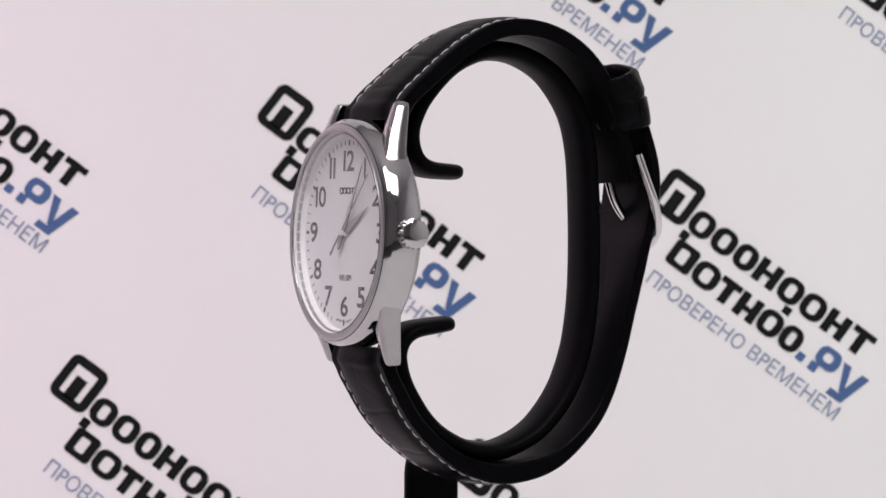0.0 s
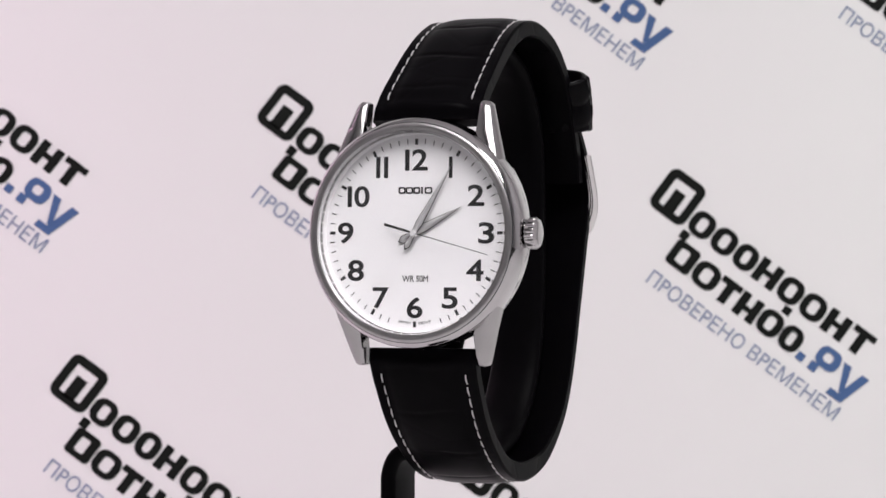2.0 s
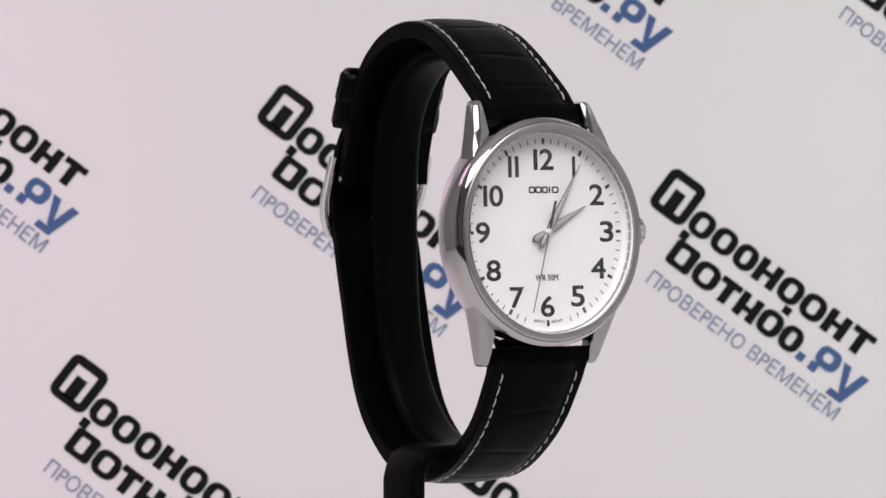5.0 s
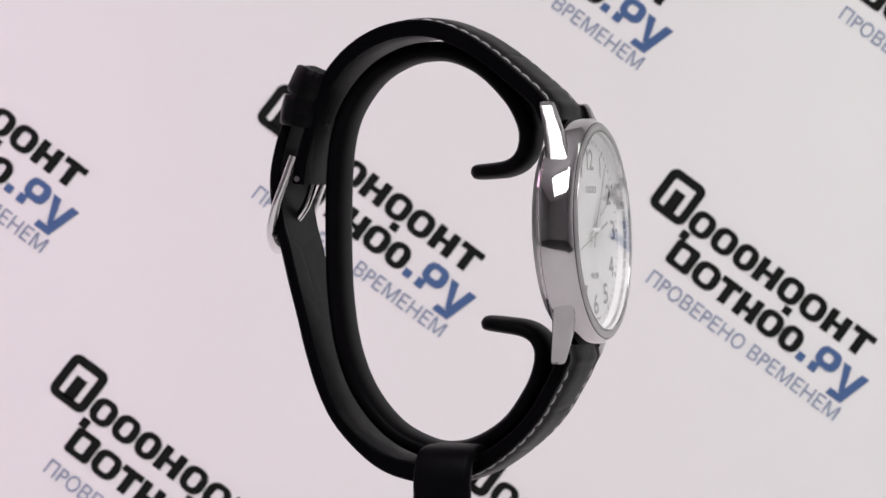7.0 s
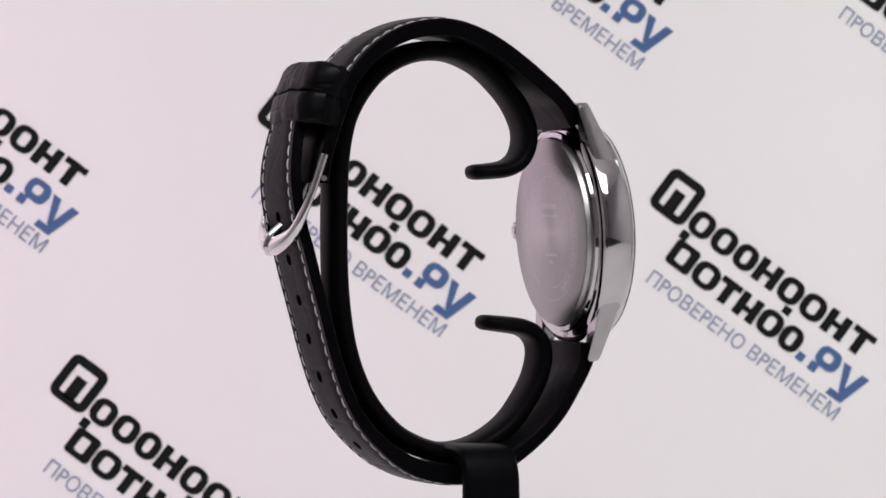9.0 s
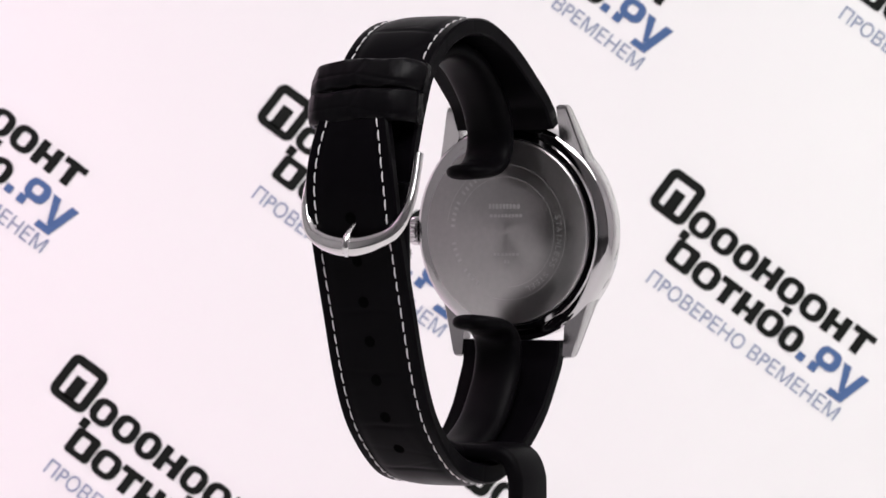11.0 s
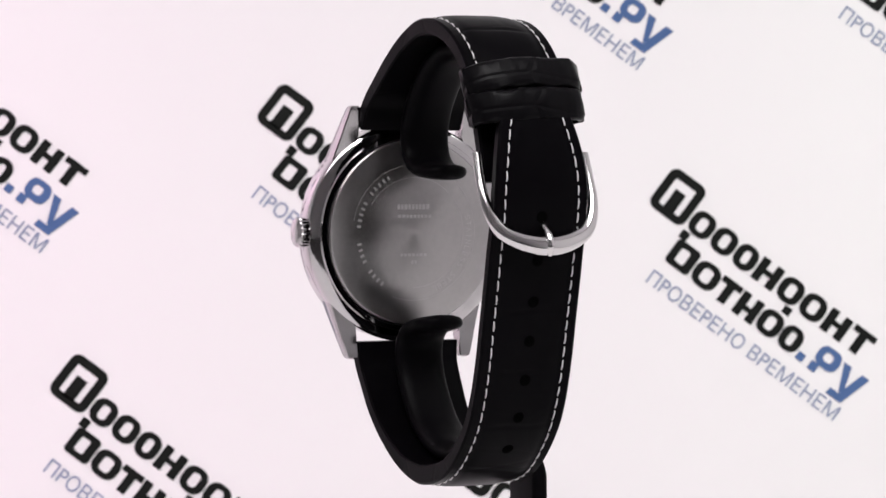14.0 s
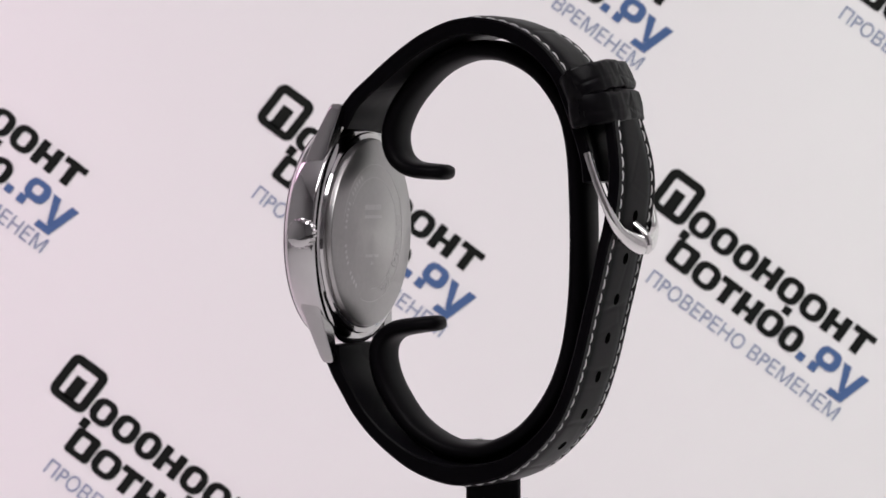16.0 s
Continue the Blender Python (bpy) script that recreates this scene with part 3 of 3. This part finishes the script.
def seam(path, side, width_of, shift_of, inset, d0, d1, parent, length):
    """One row of stitches along a strap."""
    fr = frames_yz(path, side)
    step = length / (len(fr) - 1)

    def at(d):
        i = min(len(fr) - 2, int(d / step))
        f = d / step - i
        p = fr[i][0].lerp(fr[i + 1][0], f)
        return p, fr[i][1], fr[i][2]
    for sx in (-1, 1):
        bm = bmesh.new()
        d = d0
        while d < d1:
            rows = []
            ln = 1.65 + 0.25 * random.random()
            for q in range(5):
                dd = d + ln * q / 4
                p, t, n = at(dd)
                x = shift_of(dd) + sx * (width_of(dd) / 2 - inset) + 0.10 * (q / 4 - 0.5) * sx
                lift = 0.16 * math.sin(math.pi * q / 4) - 0.04
                r = 0.10 + 0.05 * math.sin(math.pi * q / 4)
                rows.append([(x + r * math.cos(a), p.x + n.x * (lift + r * 0.8 * math.sin(a)), p.y + n.y * (lift + r * 0.8 * math.sin(a)))
                             for a in (2 * math.pi * j / 6 for j in range(6))])
            grid_faces(bm, rows)
            d += 2.35
        part("seam", bm, THREAD, parent, "white stitched seam")


seam(short_path, -1, lambda d: 19.9 - 1.7 * min(1, d / 26), short_shift, 1.95, 4.0, short_len - 19, short_strap, short_len)
seam(long_path, 1, long_width, long_shift, 1.95, 4.5, long_len - 3.5, long_strap, long_len)

# holes punched in the long half, as black discs: their inner shade put into colour
fr = frames_yz(long_path, 1)
for hz in (-4.4, -11.4, -18.1, -24.7, -30.9, -36.6, 3.0):
    i = min((i for i in range(len(fr)) if fr[i][0].x > 5), key=lambda i: abs(fr[i][0].y - hz))
    p, t, n = fr[i]
    bm = bmesh.new()
    rings = []
    top = long_pad(long_len * i / (len(fr) - 1)) + 0.02
    hx = long_shift(long_len * i / (len(fr) - 1))
    for r, o in ((1.0, top - 0.3), (1.0, top + 0.04), (0.85, top + 0.05), (0.8, top + 0.03)):
        rings.append([(hx + r * math.cos(a), p.x + n.x * o + t.x * r * math.sin(a), p.y + n.y * o + t.y * r * math.sin(a)) for a in (2 * math.pi * j / 20 for j in range(20))])
    grid_faces(bm, rings)
    part("hole", bm, HOLE, long_strap, "black disc painting the shade inside a punched round hole")


# keepers
def keeper(y, z, lean, half_w, depth, width, label):
    """A leather loop round both strap halves; lean: its turn about X in degrees."""
    outline = [(x, o - depth / 2) for x, o in rounded_section(2 * half_w, depth, 3.3, 8)]
    # finer steps along the flats; the outer face swells towards its middle
    fine = []
    for (xa, oa), (xb, ob_) in zip(outline, outline[1:] + outline[:1]):
        steps = max(1, int(math.hypot(xb - xa, ob_ - oa) / 0.9))
        fine += [(xa + (xb - xa) * k / steps, oa + (ob_ - oa) * k / steps) for k in range(steps)]
    outline = [(x, o - (1.2 * (x / half_w) ** 2 if o > 0 else 0.0)) for x, o in fine]
    bm = bmesh.new()
    n = len(outline)
    rings = []
    for i in range(n):
        x, o = outline[i]
        xa, oa = outline[i - 1]
        xb, ob_ = outline[(i + 1) % n]
        tx, to = xb - xa, ob_ - oa
        ln = math.hypot(tx, to)
        nx, no = to / ln, -tx / ln
        ring = []
        for q, h in ((-width / 2 + 1.0, 0.55), (0, 0.62), (width / 2 - 1.0, 0.55), (width / 2 - 0.3, 0.35), (width / 2, -0.05), (width / 2, -0.4), (width / 2 - 0.3, -0.6), (-width / 2 + 0.3, -0.6), (-width / 2, -0.4), (-width / 2, -0.05), (-width / 2 + 0.3, 0.35)):
            fold = 0.2 * math.sin(1.9 * x + 1.1 * q + z) * math.sin(0.8 * x - 1.6 * q) if h > 0.3 else 0.0
            ring.append((x + nx * (h + fold), o + no * (h + fold), q + 0.15 * math.sin(0.5 * x + z)))
        rings.append(ring)
    grid_faces(bm, rings + rings[:1], True, False)
    bmesh.ops.remove_doubles(bm, verts=bm.verts, dist=1e-7)
    ob = part("keeper", bm, LOOPLEATHER, watch, label)
    ob.matrix_basis = Matrix.Translation((1.1 * MM, y * MM, z * MM)) @ Matrix.Rotation(radians(lean), 4, "X") @ Matrix.Rotation(radians(2.5), 4, "Y")
    return ob


keeper(26.9, 25.9, 24, 10.5, 6.8, 5.3, "fixed black leather strap loop")
keeper(28.4, 21.2, 10, 10.3, 7.1, 5.5, "loose black leather strap loop")

# buckle
half = [(10.2, 27.5, 13.2), (10.4, 29.0, 9.0), (10.3, 30.5, 5.2), (9.4, 31.6, 2.1), (7.8, 32.3, -0.1), (5.0, 32.9, -1.5), (2.0, 33.3, -2.25), (0, 33.4, -2.35)]
pts = [(-x, y - 0.2, z) for x, y, z in half] + [(x, y - 0.2, z) for x, y, z in half[-2::-1]]
buckle = part("buckle", tube(pts, lambda s: 0.86 + 0.9 * math.sin(math.pi * s) ** 4, 16, 0.5, 0.75), CHROME, watch, "rounded chrome pin buckle")
buckle.matrix_basis = Matrix.Translation((0.5 * MM, 1.2 * MM, 0.4 * MM))
part("pivot_bar", tube([(-9.2, 27.0, 9.2), (0, 27.0, 9.2), (9.2, 27.0, 9.2)], lambda s: 0.5, 12, 2.0), CHROME, buckle)
part("tongue", tube([(0, 27.0, 8.8), (0, 28.4, 4.8), (0, 30.2, 2.2), (0, 31.9, 0.8), (0, 33.6, -0.7), (0, 34.3, -2.4), (0, 33.9, -4.0)], lambda s: 0.75 if s < 0.9 else 0.7 - 3 * (s - 0.9), 14, 0.4), CHROME, buckle, "chrome buckle pin")


# ---- movement ----
def motions():
    base = Matrix.Translation((0.09 * MM, 0, DIAL_Z)) @ Matrix.Rotation(radians(0.43), 4, "Y") @ Matrix.Rotation(radians(0.07), 4, "X")
    turns = ((0, -62.4), (0.5, -51.7), (1, -41.3), (1.5, -31.8), (2, -23.2), (2.5, -13.7), (3, -3.4), (3.5, 6.3), (4, 15.7), (5.2, 38.7), (6.5, 63.2), (7, 72.7),
             (7.5, 82.4), (8, 92.0), (9, 111.2), (10.2, 134.1), (11.3, 155.2), (12, 168.1), (12.5, 177.1), (13, 187.5), (13.5, 197.8), (14, 207.3), (14.5, 216.7),
             (15, 226.3), (15.5, 236.2), (16, 246.0))
    rows = [(t, base @ Matrix.Rotation(radians(a), 4, "Z") @ Matrix.Translation((AXIS_OFF * MM, 0, 0))) for t, a in turns]
    walk(watch, rows)
    walk(stand, rows)
    walk(second_hand, [(k * 0.5, HEAD @ Matrix.Rotation(radians(44.7 + 30.2 * k * 0.5), 4, "Y")) for k in range(33)])
    walk(minute_hand, [(k * 2.0, HEAD @ Matrix.Rotation(radians(31.3 + 0.5 * (k * 2.0 - 3.2)), 4, "Y")) for k in range(9)])


motions()
